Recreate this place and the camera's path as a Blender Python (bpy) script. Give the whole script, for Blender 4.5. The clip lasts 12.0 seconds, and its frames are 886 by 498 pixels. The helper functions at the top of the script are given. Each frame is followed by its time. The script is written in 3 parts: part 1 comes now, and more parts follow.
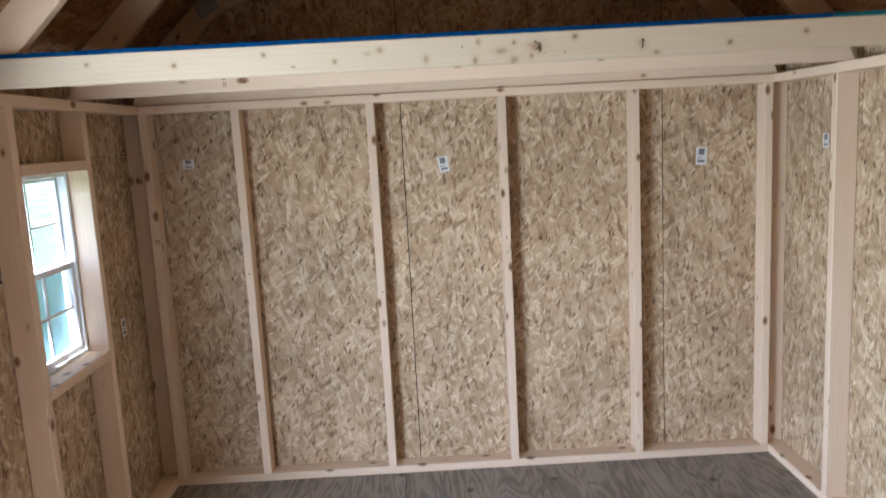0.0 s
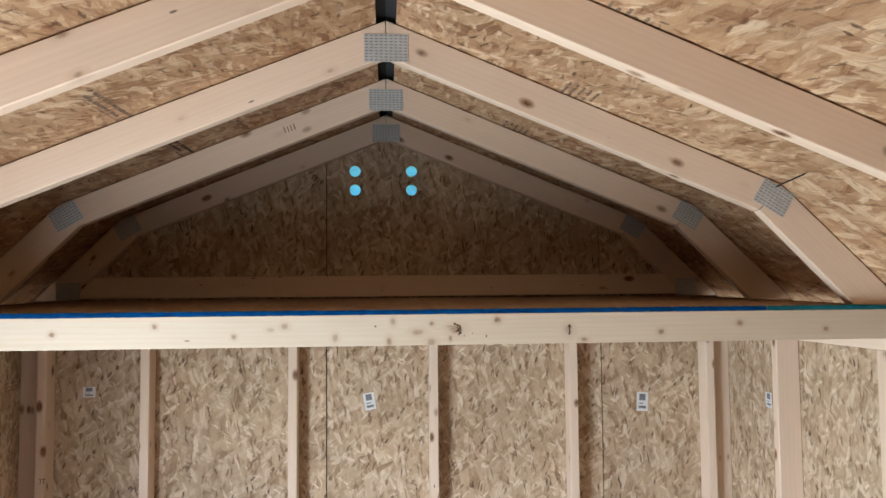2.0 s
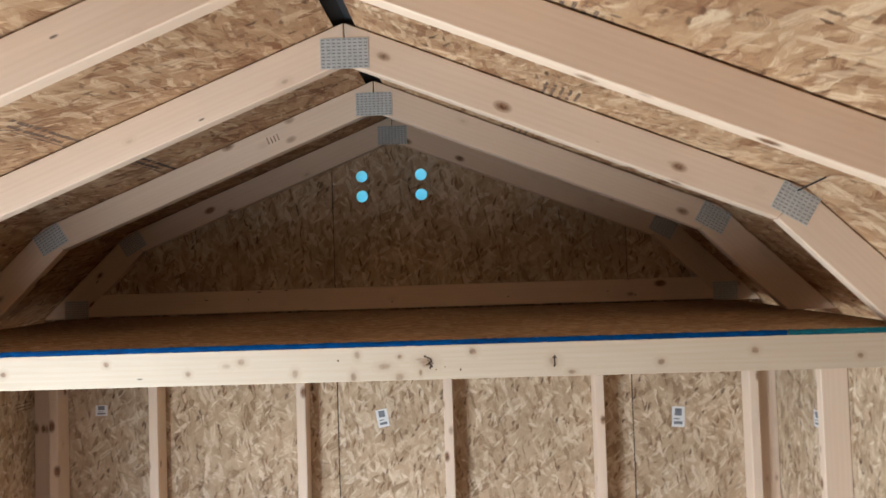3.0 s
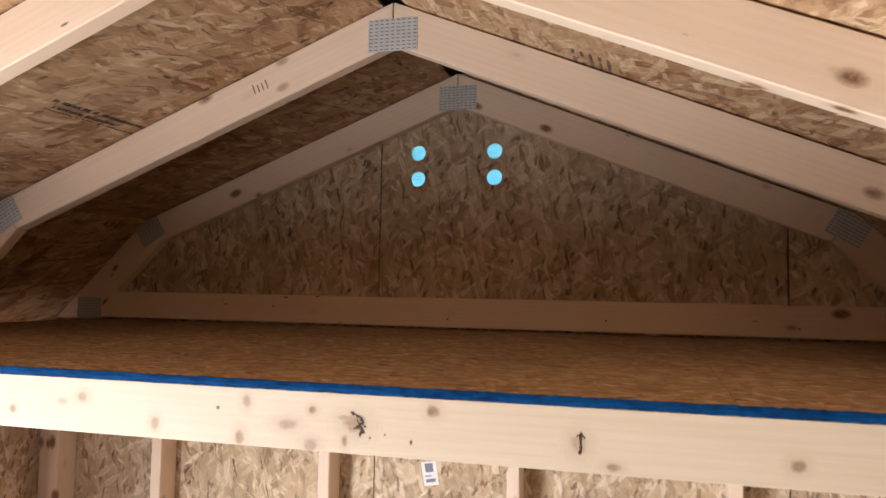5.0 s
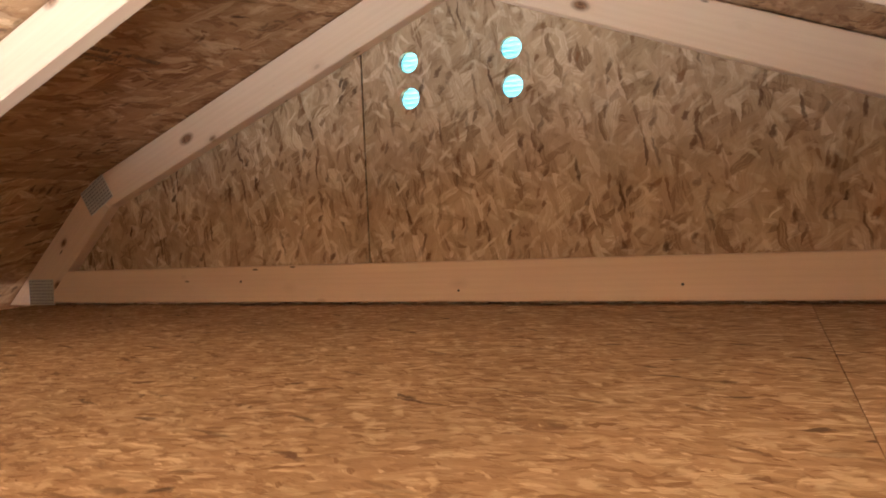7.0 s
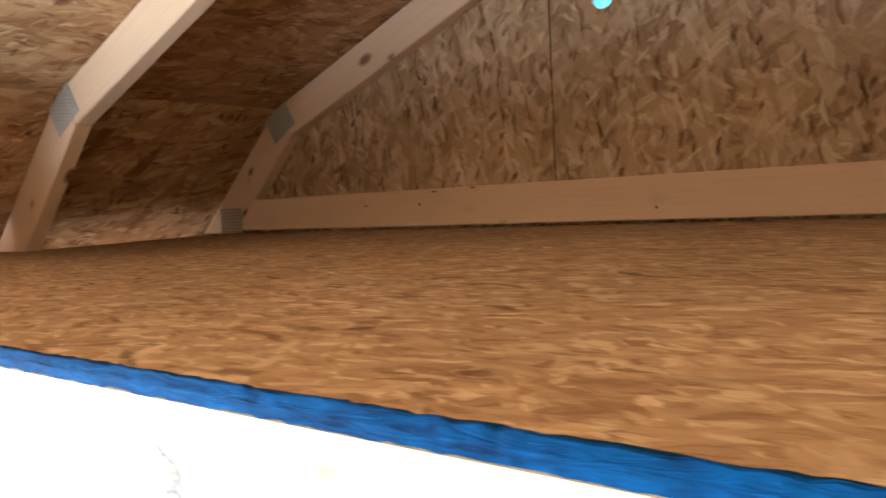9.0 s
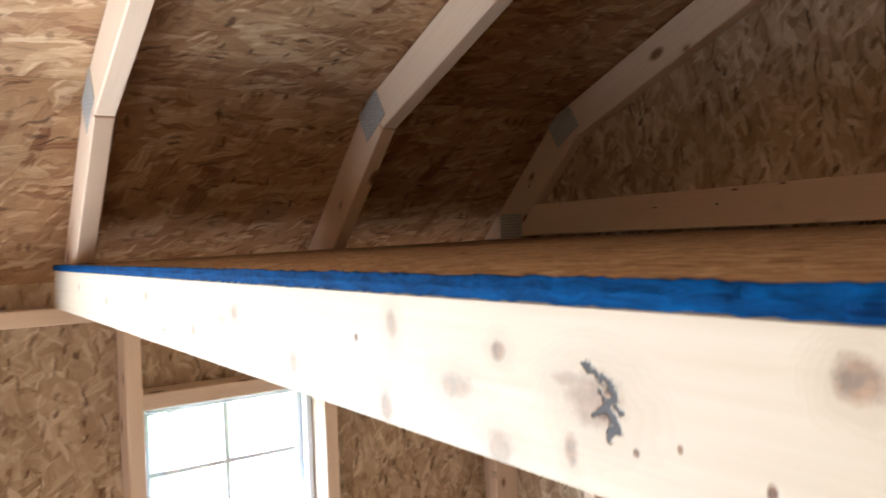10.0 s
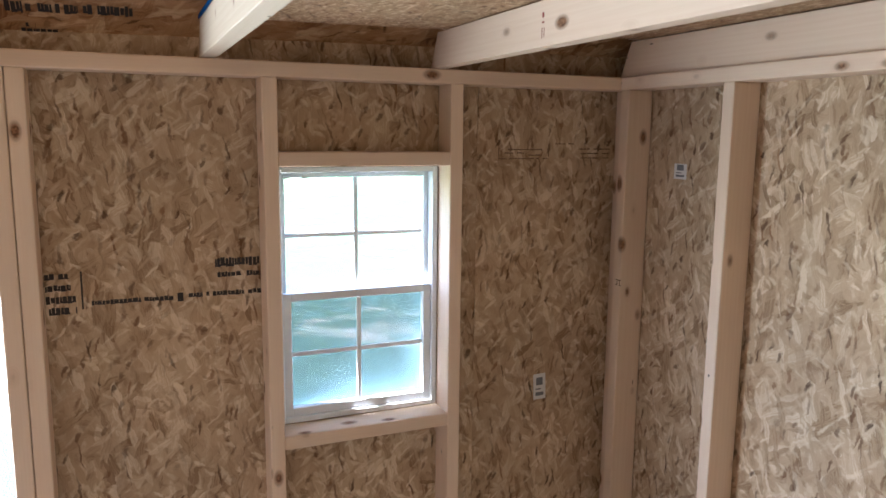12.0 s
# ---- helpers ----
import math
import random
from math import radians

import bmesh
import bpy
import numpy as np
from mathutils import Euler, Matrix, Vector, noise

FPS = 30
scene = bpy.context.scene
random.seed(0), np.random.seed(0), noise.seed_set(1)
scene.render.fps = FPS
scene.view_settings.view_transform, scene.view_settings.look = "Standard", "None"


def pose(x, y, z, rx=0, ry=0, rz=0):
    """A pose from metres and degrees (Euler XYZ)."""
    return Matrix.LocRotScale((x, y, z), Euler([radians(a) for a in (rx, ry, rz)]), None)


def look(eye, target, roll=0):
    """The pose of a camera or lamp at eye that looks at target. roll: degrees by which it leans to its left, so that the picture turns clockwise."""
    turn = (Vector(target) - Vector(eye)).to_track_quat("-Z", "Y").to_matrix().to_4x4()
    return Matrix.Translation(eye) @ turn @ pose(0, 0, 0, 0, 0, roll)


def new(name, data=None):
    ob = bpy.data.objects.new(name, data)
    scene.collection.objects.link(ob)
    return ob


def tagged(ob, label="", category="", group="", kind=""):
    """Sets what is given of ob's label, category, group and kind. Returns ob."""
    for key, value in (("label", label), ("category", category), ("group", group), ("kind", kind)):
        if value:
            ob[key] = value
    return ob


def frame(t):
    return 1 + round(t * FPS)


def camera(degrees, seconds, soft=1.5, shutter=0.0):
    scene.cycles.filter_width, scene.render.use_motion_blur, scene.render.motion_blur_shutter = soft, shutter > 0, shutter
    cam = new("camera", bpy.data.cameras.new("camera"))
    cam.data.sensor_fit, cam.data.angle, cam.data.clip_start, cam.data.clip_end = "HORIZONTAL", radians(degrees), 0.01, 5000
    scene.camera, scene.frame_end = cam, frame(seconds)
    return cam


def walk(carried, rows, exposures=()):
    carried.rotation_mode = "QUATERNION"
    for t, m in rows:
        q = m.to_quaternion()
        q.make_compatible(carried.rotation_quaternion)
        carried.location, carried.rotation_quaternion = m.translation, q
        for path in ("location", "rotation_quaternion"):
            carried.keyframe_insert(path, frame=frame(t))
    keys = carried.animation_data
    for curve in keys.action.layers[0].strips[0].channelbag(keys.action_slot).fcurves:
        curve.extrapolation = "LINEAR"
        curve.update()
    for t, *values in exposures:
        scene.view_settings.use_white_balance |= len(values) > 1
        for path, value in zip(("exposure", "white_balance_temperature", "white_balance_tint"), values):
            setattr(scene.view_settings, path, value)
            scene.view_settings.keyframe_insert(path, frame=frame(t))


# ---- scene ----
cam = camera(61.5, 12.0, shutter=0.3)
PATH = [
    (0, (-0.15, -3.524, 1.624), (-0.122, -1.548, 1.32), -3.0),
    (0.5, (-0.038, -3.553, 1.734), (-0.053, -1.562, 1.539), -0.4),
    (1, (-0.028, -3.508, 1.798), (-0.077, -1.516, 1.629), 1.5),
    (1.5, (-0.02, -3.401, 1.892), (0.051, -1.402, 1.861), 2.2),
    (2, (-0.002, -3.308, 1.967), (0.15, -1.317, 2.078), -0.5),
    (2.5, (0.091, -3.227, 2.007), (0.16, -1.231, 2.12), -1.6),
    (3, (0.288, -3.12, 2.075), (0.229, -1.122, 2.144), -1.8),
    (3.2, (0.35, -3.069, 2.071), (0.209, -1.075, 2.114), -3.0),
    (4.8, (0.556, -2.353, 2.041), (0.093, -0.409, 2.13), 0.1),
    (5, (0.581, -2.278, 2.045), (0.048, -0.354, 2.167), 1.1),
    (5.5, (0.604, -2.089, 2.037), (0.001, -0.19, 2.209), 1.4),
    (6, (0.586, -1.894, 2.086), (0.012, 0.011, 2.289), 0.1),
    (6.5, (0.61, -1.688, 2.090), (-0.053, 0.197, 2.178), -3.3),
    (6.7, (0.611, -1.637, 2.109), (-0.108, 0.229, 2.129), -3.3),
    (8.3, (0.638, -1.462, 1.99), (-0.354, 0.269, 1.85), -1.7),
    (8.5, (0.611, -1.479, 1.993), (-0.428, 0.223, 1.835), -2.1),
    (9, (0.512, -1.501, 1.991), (-0.665, 0.112, 1.875), -2.6),
    (9.5, (0.425, -1.537, 1.98), (-0.967, -0.102, 1.93), -2.3),
    (10, (0.415, -1.531, 1.934), (-1.225, -0.385, 1.915), -2.2),
    (10.5, (0.44, -1.495, 1.856), (-1.287, -0.489, 1.791), -1.5),
    (10.7, (0.45, -1.498, 1.821), (-1.303, -0.541, 1.713), -1.4),
    (11, (0.454, -1.507, 1.756), (-1.328, -0.616, 1.588), -0.4),
    (11.5, (0.45, -1.522, 1.691), (-1.339, -0.672, 1.417), 1.1),
    (12, (0.438, -1.477, 1.647), (-1.377, -0.694, 1.341), 0.6),
]
EXPOSURES = [(0.0, 3.15, 5750, 12), (2.0, 3.35, 5850, 14), (3.0, 3.4, 5900, 15), (5.0, 3.9, 6400, 22), (5.5, 4.25, 6600, 24), (6.0, 4.65, 6800, 24), (6.5, 5.45, 6600, 22), (8.5, 5.3, 6100, 11), (9.5, 4.75, 6000, 12), (10.0, 4.05, 5850, 15), (10.5, 3.65, 5850, 16), (11.0, 3.4, 5650, 14), (12.0, 3.4, 5650, 14)]
walk(cam, [(t, look(eye, target, roll)) for t, eye, target, roll in PATH], EXPOSURES)

# ---- world, sun, large lights ----
SUN_EL, SUN_AZ = radians(58), radians(196)
world = bpy.data.worlds.new("sky")
scene.world = world
world.use_nodes = True
wn = world.node_tree.nodes
sky = wn.new("ShaderNodeTexSky")
sky.sky_type, sky.sun_disc, sky.sun_elevation, sky.sun_rotation = "NISHITA", False, SUN_EL, SUN_AZ
world.node_tree.links.new(sky.outputs[0], wn["Background"].inputs[0])
wn["Background"].inputs[1].default_value = 0.15
sun = new("sun", bpy.data.lights.new("sun", "SUN"))
sun.data.energy, sun.data.angle, sun.data.color = 5.0, radians(0.5), (1.0, 0.95, 0.87)
sun.matrix_world = look((math.sin(SUN_AZ) * 20, math.cos(SUN_AZ) * 20, math.tan(SUN_EL) * 20), (0, 0, 0))
door_light = new("door_daylight", bpy.data.lights.new("door_daylight", "AREA"))
door_light.data.shape, door_light.data.size, door_light.data.size_y = "RECTANGLE", 1.2, 1.5
door_light.data.energy, door_light.data.color = 11, (0.90, 0.96, 1.0)
door_light.matrix_world = look((-1.64, -2.5, 0.85), (0, -2.1, 0.6))


# ---- materials ----
class Nodes:
    """A small builder of node materials."""

    def __init__(self, name):
        self.mat = bpy.data.materials.new(name)
        self.mat.use_nodes = True
        self.tree = self.mat.node_tree
        self.bsdf = self.tree.nodes["Principled BSDF"]

    def put(self, kind, ins=None, **props):
        n = self.tree.nodes.new(kind)
        for k, v in props.items():
            setattr(n, k, v)
        for k, v in (ins or {}).items():
            self.plug(n.inputs[k], v)
        return n

    def plug(self, socket, v):
        if isinstance(v, bpy.types.NodeSocket):
            self.tree.links.new(v, socket)
        else:
            socket.default_value = v

    def math(self, op, a, b=0.0, clamp=False):
        return self.put("ShaderNodeMath", {0: a, 1: b}, operation=op, use_clamp=clamp).outputs[0]

    def vec(self, op, a, b=(0, 0, 0)):
        return self.put("ShaderNodeVectorMath", {0: a, 1: b}, operation=op).outputs[0]

    def ramp(self, fac, stops, interp="LINEAR"):
        n = self.put("ShaderNodeValToRGB", {0: fac})
        r = n.color_ramp
        r.interpolation = interp
        while len(r.elements) < len(stops):
            r.elements.new(0.5)
        for e, (p, c) in zip(r.elements, stops):
            e.position, e.color = p, (*c, 1)
        return n.outputs[0]

    def span(self, v, a, b, c=0.0, d=1.0):
        return self.put("ShaderNodeMapRange", {0: v, 1: a, 2: b, 3: c, 4: d}).outputs[0]

    def mix(self, fac, a, b, blend="MIX"):
        n = self.put("ShaderNodeMix", {0: fac, 6: a, 7: b}, data_type="RGBA", blend_type=blend)
        return n.outputs[2]

    def noise(self, co, scale, detail=3.0, rough=0.55, distort=0.0):
        return self.put("ShaderNodeTexNoise", {"Vector": co, "Scale": scale, "Detail": detail, "Roughness": rough, "Distortion": distort}).outputs[0]

    def mapped(self, co, scale=(1, 1, 1), rot=(0, 0, 0), loc=(0, 0, 0)):
        return self.put("ShaderNodeMapping", {0: co, 1: loc, 2: rot, 3: scale}).outputs[0]

    def local(self):
        """Local coordinates, shifted at random from object to object."""
        co = self.put("ShaderNodeTexCoord").outputs["Object"]
        rnd = self.put("ShaderNodeObjectInfo").outputs["Random"]
        shift = self.put("ShaderNodeCombineXYZ", {0: self.math("MULTIPLY", rnd, 37.0), 1: self.math("MULTIPLY", rnd, 91.0), 2: 0.0}).outputs[0]
        return self.vec("ADD", co, shift), rnd, co

    def done(self, color, rough=0.7, bump=None, strength=0.3, dist=0.002, metal=0.0, spec=0.3):
        self.plug(self.bsdf.inputs["Base Color"], color)
        self.plug(self.bsdf.inputs["Roughness"], rough)
        self.bsdf.inputs["Metallic"].default_value = metal
        self.bsdf.inputs["Specular IOR Level"].default_value = spec
        if bump is not None:
            b = self.put("ShaderNodeBump", {"Height": bump, "Strength": strength, "Distance": dist})
            self.tree.links.new(b.outputs[0], self.bsdf.inputs["Normal"])
        return self.mat


def osb(name, angles, shades, length=12.0, width=46.0, dark=0.11, tint=(1, 1, 1)):
    """Oriented strand board: layers of pressed flakes at several angles, pale slivers and dark slivers of bark."""
    n = Nodes(name)
    co, rnd, raw = n.local()
    wob = n.put("ShaderNodeTexNoise", {"Vector": co, "Scale": 18.0, "Detail": 3.0, "Roughness": 0.6}).outputs[1]
    warp = n.vec("ADD", co, n.vec("MULTIPLY", n.vec("SUBTRACT", wob, (0.5, 0.5, 0.5)), (0.030, 0.030, 0)))
    color, height = n.ramp(n.noise(co, 30, 4), [(0.3, shades[1]), (0.7, shades[2])]), n.noise(co, 60, 2)
    for i, a in enumerate(angles):
        size = 0.75 + 0.25 * (i % 4)
        m = n.mapped(n.mapped(warp, (1, 1, 1), (0, 0, radians(a))), (length * size, width * size, 1), (0, 0, 0), (3.1 * i, 7.7 * i, 0))
        v = n.put("ShaderNodeTexVoronoi", {"Vector": m, "Scale": 1.0, "Randomness": 1.0}, voronoi_dimensions="2D")
        cell = n.put("ShaderNodeSeparateColor", {0: v.outputs["Color"]}).outputs
        grain = n.noise(n.mapped(m, (0.9, 6, 1)), 1.0, 5, 0.7)
        tone = n.math("ADD", n.span(cell[1], 0, 1, 0.0, 1.0), n.math("MULTIPLY", n.math("SUBTRACT", grain, 0.5), 1.5))
        col = n.ramp(tone, [(0.0, shades[0]), (0.25, shades[1]), (0.75, shades[2]), (1.0, shades[3])])
        rag = n.math("ADD", v.outputs["Distance"], n.math("MULTIPLY", n.math("SUBTRACT", grain, 0.5), 0.5))
        mask = n.math("MULTIPLY", n.math("GREATER_THAN", cell[0], 0.45), n.span(rag, 0.60, 0.48, 0.0, 1.0))
        color = n.mix(n.math("MULTIPLY", mask, n.span(cell[2], 0, 1, 0.45, 0.95)), color, col)
        height = n.put("ShaderNodeMix", {0: mask, 2: height, 3: n.math("ADD", cell[2], n.math("MULTIPLY", grain, 0.4))}).outputs[0]
    for i, a in enumerate(angles[:5]):
        pale = i % 2 == 1
        m = n.mapped(n.mapped(warp, (1, 1, 1), (0, 0, radians(a + 17))), (12 + 4 * i, 104 - 11 * i, 1), (0, 0, 0), (1.7 * i, 4.3 * i, 0))
        v = n.put("ShaderNodeTexVoronoi", {"Vector": m, "Scale": 1.0}, voronoi_dimensions="2D")
        cell = n.put("ShaderNodeSeparateColor", {0: v.outputs["Color"]}).outputs
        rag = n.math("ADD", v.outputs["Distance"], n.math("MULTIPLY", n.math("SUBTRACT", n.noise(n.mapped(m, (2.2, 0.6, 1)), 1.6, 4, 0.7), 0.5), 1.1))
        mask = n.math("MULTIPLY", n.math("GREATER_THAN", cell[0], 0.84 if pale else 1.0 - dark), n.span(rag, 0.5, 0.2, 0.0, 1.0))
        if pale:
            stops = [(0.0, shades[2]), (1.0, tuple(min(0.85, 1.12 * c) for c in shades[3]))]
        else:
            stops = [(0.0, (0.05, 0.022, 0.01)), (0.7, (0.17, 0.08, 0.036)), (1.0, (0.26, 0.13, 0.06))]
        color = n.mix(n.math("MULTIPLY", mask, n.span(cell[2], 0, 1, 0.15, 0.85)), color, n.ramp(cell[1], stops))
    stain = n.noise(co, 2.2, 4)
    color = n.mix(1.0, color, n.ramp(stain, [(0.3, tuple(0.78 * c for c in tint)), (0.7, tint)]), "MULTIPLY")
    return n.done(color, n.span(height, 0, 1, 0.62, 0.8), height, 0.55, 0.0022, spec=0.25)


def lumber(name, pale, deep, knots=(), knot_rate=0.56, stain=1.0, cracks=()):
    """Spruce boards: long grain, growth rings round knots; knots: along, across, radius along, radius across."""
    n = Nodes(name)
    co, rnd, raw = n.local()
    flat = n.mapped(co, (9.0, 16.0, 16.0))
    v = n.put("ShaderNodeTexVoronoi", {"Vector": flat, "Scale": 1.0, "Randomness": 0.9}, voronoi_dimensions="3D")
    cell = n.put("ShaderNodeSeparateColor", {0: v.outputs["Color"]}).outputs
    near = n.math("MULTIPLY", n.math("GREATER_THAN", cell[0], knot_rate), n.span(v.outputs["Distance"], 0.30, 0.02, 0.0, 1.0))
    core = n.math("MULTIPLY", n.math("GREATER_THAN", cell[0], knot_rate), n.span(v.outputs["Distance"], n.span(cell[1], 0, 1, 0.12, 0.29), n.span(cell[1], 0, 1, 0.03, 0.14), 0.0, 1.0))
    ragged = n.math("MULTIPLY", n.math("SUBTRACT", n.noise(co, 85, 5, 0.65), 0.5), 1.1) if knots else 0.0
    for kx, ky, rx, ry, dark in knots:
        d = n.put("ShaderNodeVectorMath", {0: n.vec("MULTIPLY", n.vec("SUBTRACT", raw, (kx, -ky, 0)), (1.3 / rx, 1.3 / ry, 0))}, operation="LENGTH").outputs["Value"]
        d = n.math("ADD", d, ragged)
        core = n.math("MAXIMUM", core, n.span(d, 1.15, 0.55, 0.0, min(1.0, dark * 1.5)))
        if rx > 0.005:
            near = n.math("MAXIMUM", near, n.span(d, 2.6, 0.5, 0.0, 0.9))
    split = 0.0
    if cracks:
        jitter = n.put("ShaderNodeTexNoise", {"Vector": co, "Scale": 190.0, "Detail": 4.0}).outputs[1]
        here = n.vec("ADD", n.vec("MULTIPLY", raw, (1, 1, 0)), n.vec("MULTIPLY", n.vec("SUBTRACT", jitter, (0.5, 0.5, 0.5)), (0.0085, 0.0085, 0)))
        for ax, ay, bx, by, half in cracks:
            run = Vector((bx - ax, ay - by, 0))
            off = n.vec("SUBTRACT", here, (ax, -ay, 0))
            dot = n.put("ShaderNodeVectorMath", {0: off, 1: tuple(run / run.length_squared)}, operation="DOT_PRODUCT").outputs["Value"]
            along = n.math("ADD", dot, 0.0, clamp=True)
            foot = n.put("ShaderNodeVectorMath", {0: tuple(run), 3: along}, operation="SCALE").outputs[0]
            gap = n.put("ShaderNodeVectorMath", {0: n.vec("SUBTRACT", off, foot)}, operation="LENGTH").outputs["Value"]
            split = n.math("MAXIMUM", split, n.span(gap, half * 1.9, half * 0.7, 0.0, 1.0))
    bend = n.vec("ADD", n.mapped(co, (1.1, 26, 26)), n.put("ShaderNodeCombineXYZ", {0: 0.0, 1: n.math("MULTIPLY", near, 2.2), 2: 0.0}).outputs[0])
    rings = n.put("ShaderNodeTexWave", {"Vector": bend, "Scale": 0.8, "Distortion": 9.0, "Detail": 2.0, "Detail Scale": 0.7}, bands_direction="Y").outputs[1]
    fine = n.noise(n.mapped(co, (6, 240, 240)), 1.0, 3, 0.6)
    tone = n.math("ADD", n.math("MULTIPLY", rings, 0.10), n.math("ADD", n.math("MULTIPLY", fine, 0.35), n.math("MULTIPLY", n.noise(n.mapped(co, (1.5, 14, 14)), 1.0, 4, 0.6, 0.6), 0.6)))
    color = n.ramp(tone, [(0.25, pale), (0.9, deep)])
    color = n.mix(n.math("MULTIPLY", near, 0.38), color, (deep[0] * 0.62, deep[1] * 0.5, deep[2] * 0.4, 1))
    color = n.mix(core, color, n.ramp(n.noise(co, 140, 2), [(0.35, (0.10, 0.045, 0.02)), (0.72, (0.34, 0.17, 0.085))]))
    if cracks:
        color = n.mix(split, color, (0.025, 0.012, 0.006, 1))
    specks = n.put("ShaderNodeTexVoronoi", {"Vector": n.mapped(co, (9, 30, 30)), "Scale": 1.0}, voronoi_dimensions="3D")
    sc = n.put("ShaderNodeSeparateColor", {0: specks.outputs["Color"]}).outputs
    nail = n.math("MULTIPLY", n.math("GREATER_THAN", sc[0], 0.86), n.span(specks.outputs["Distance"], 0.10, 0.05, 0.0, 0.8))
    color = n.mix(nail, color, (0.06, 0.035, 0.02, 1))
    shade = n.span(rnd, 0, 1, 0.86, 1.04)
    color = n.mix(1.0, color, n.put("ShaderNodeCombineColor", {0: shade, 1: shade, 2: n.math("MULTIPLY", shade, stain)}).outputs[0], "MULTIPLY")
    return n.done(color, n.span(fine, 0, 1, 0.5, 0.7), n.math("SUBTRACT", n.math("MULTIPLY", fine, 0.6), n.math("ADD", core, n.math("MULTIPLY", split, 4.0))), 0.25, 0.001, spec=0.3)


def plywood(name):
    """Weathered grey plywood floor with cathedral grain."""
    n = Nodes(name)
    co, rnd, raw = n.local()
    big = n.noise(n.mapped(co, (7, 1.1, 1)), 1.0, 3, 0.5, 0.4)
    rings = n.math("FRACT", n.math("MULTIPLY", big, 11.0))
    rings = n.math("ABSOLUTE", n.math("SUBTRACT", rings, 0.5))
    fine = n.noise(n.mapped(co, (220, 7, 1)), 1.0, 3, 0.6)
    blot = n.noise(co, 5, 4)
    tone = n.math("ADD", n.math("MULTIPLY", rings, 0.5), n.math("ADD", n.math("MULTIPLY", fine, 0.35), n.math("MULTIPLY", blot, 0.4)))
    color = n.ramp(tone, [(0.3, (0.13, 0.115, 0.10)), (0.55, (0.27, 0.235, 0.20)), (0.8, (0.37, 0.32, 0.265))])
    v = n.put("ShaderNodeTexVoronoi", {"Vector": n.mapped(co, (5, 4, 1)), "Scale": 1.0}, voronoi_dimensions="2D")
    cell = n.put("ShaderNodeSeparateColor", {0: v.outputs["Color"]}).outputs
    knot = n.math("MULTIPLY", n.math("GREATER_THAN", cell[0], 0.8), n.span(v.outputs["Distance"], 0.11, 0.05, 0.0, 0.8))
    color = n.mix(knot, color, (0.07, 0.05, 0.04, 1))
    return n.done(color, n.span(blot, 0, 1, 0.45, 0.75), tone, 0.2, 0.001)


def plain(name, color, rough=0.5, metal=0.0, vary=0.12, scale=40.0, bump=0.1, spec=0.4):
    n = Nodes(name)
    co, rnd, raw = n.local()
    a = n.noise(co, scale, 4)
    b = n.noise(co, scale * 0.12, 2)
    f = n.span(n.math("ADD", a, b), 0.6, 1.4, 1 - vary, 1 + vary)
    grey = n.put("ShaderNodeCombineColor", {0: f, 1: f, 2: f}).outputs[0]
    return n.done(n.mix(1.0, (*color, 1), grey, "MULTIPLY"), n.span(a, 0, 1, rough * 0.85, min(1, rough * 1.15)), a, bump, 0.001, metal, spec)


FLAKES = [(0.27, 0.17, 0.095), (0.45, 0.315, 0.195), (0.58, 0.43, 0.285), (0.78, 0.645, 0.48)]
LOFT_FLAKES = [(0.25, 0.13, 0.06), (0.39, 0.24, 0.13), (0.52, 0.345, 0.20), (0.78, 0.60, 0.40)]
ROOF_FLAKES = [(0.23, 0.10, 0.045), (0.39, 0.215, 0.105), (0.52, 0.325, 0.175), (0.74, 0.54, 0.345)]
M_OSB = osb("osb_wall", [62, 118, 85, 20, 100, 148, 74], FLAKES)
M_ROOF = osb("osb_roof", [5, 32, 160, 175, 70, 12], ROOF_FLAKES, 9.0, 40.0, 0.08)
M_LOFT = osb("osb_loft", [2, 165, 14, 40, 150, 178], LOFT_FLAKES, 44.0, 130.0, 0.05)
M_STUD = lumber("spruce_stud", (0.79, 0.64, 0.50), (0.68, 0.50, 0.36))
M_TRUSS = lumber("spruce_truss", (0.77, 0.60, 0.455), (0.66, 0.475, 0.33), knot_rate=0.62)
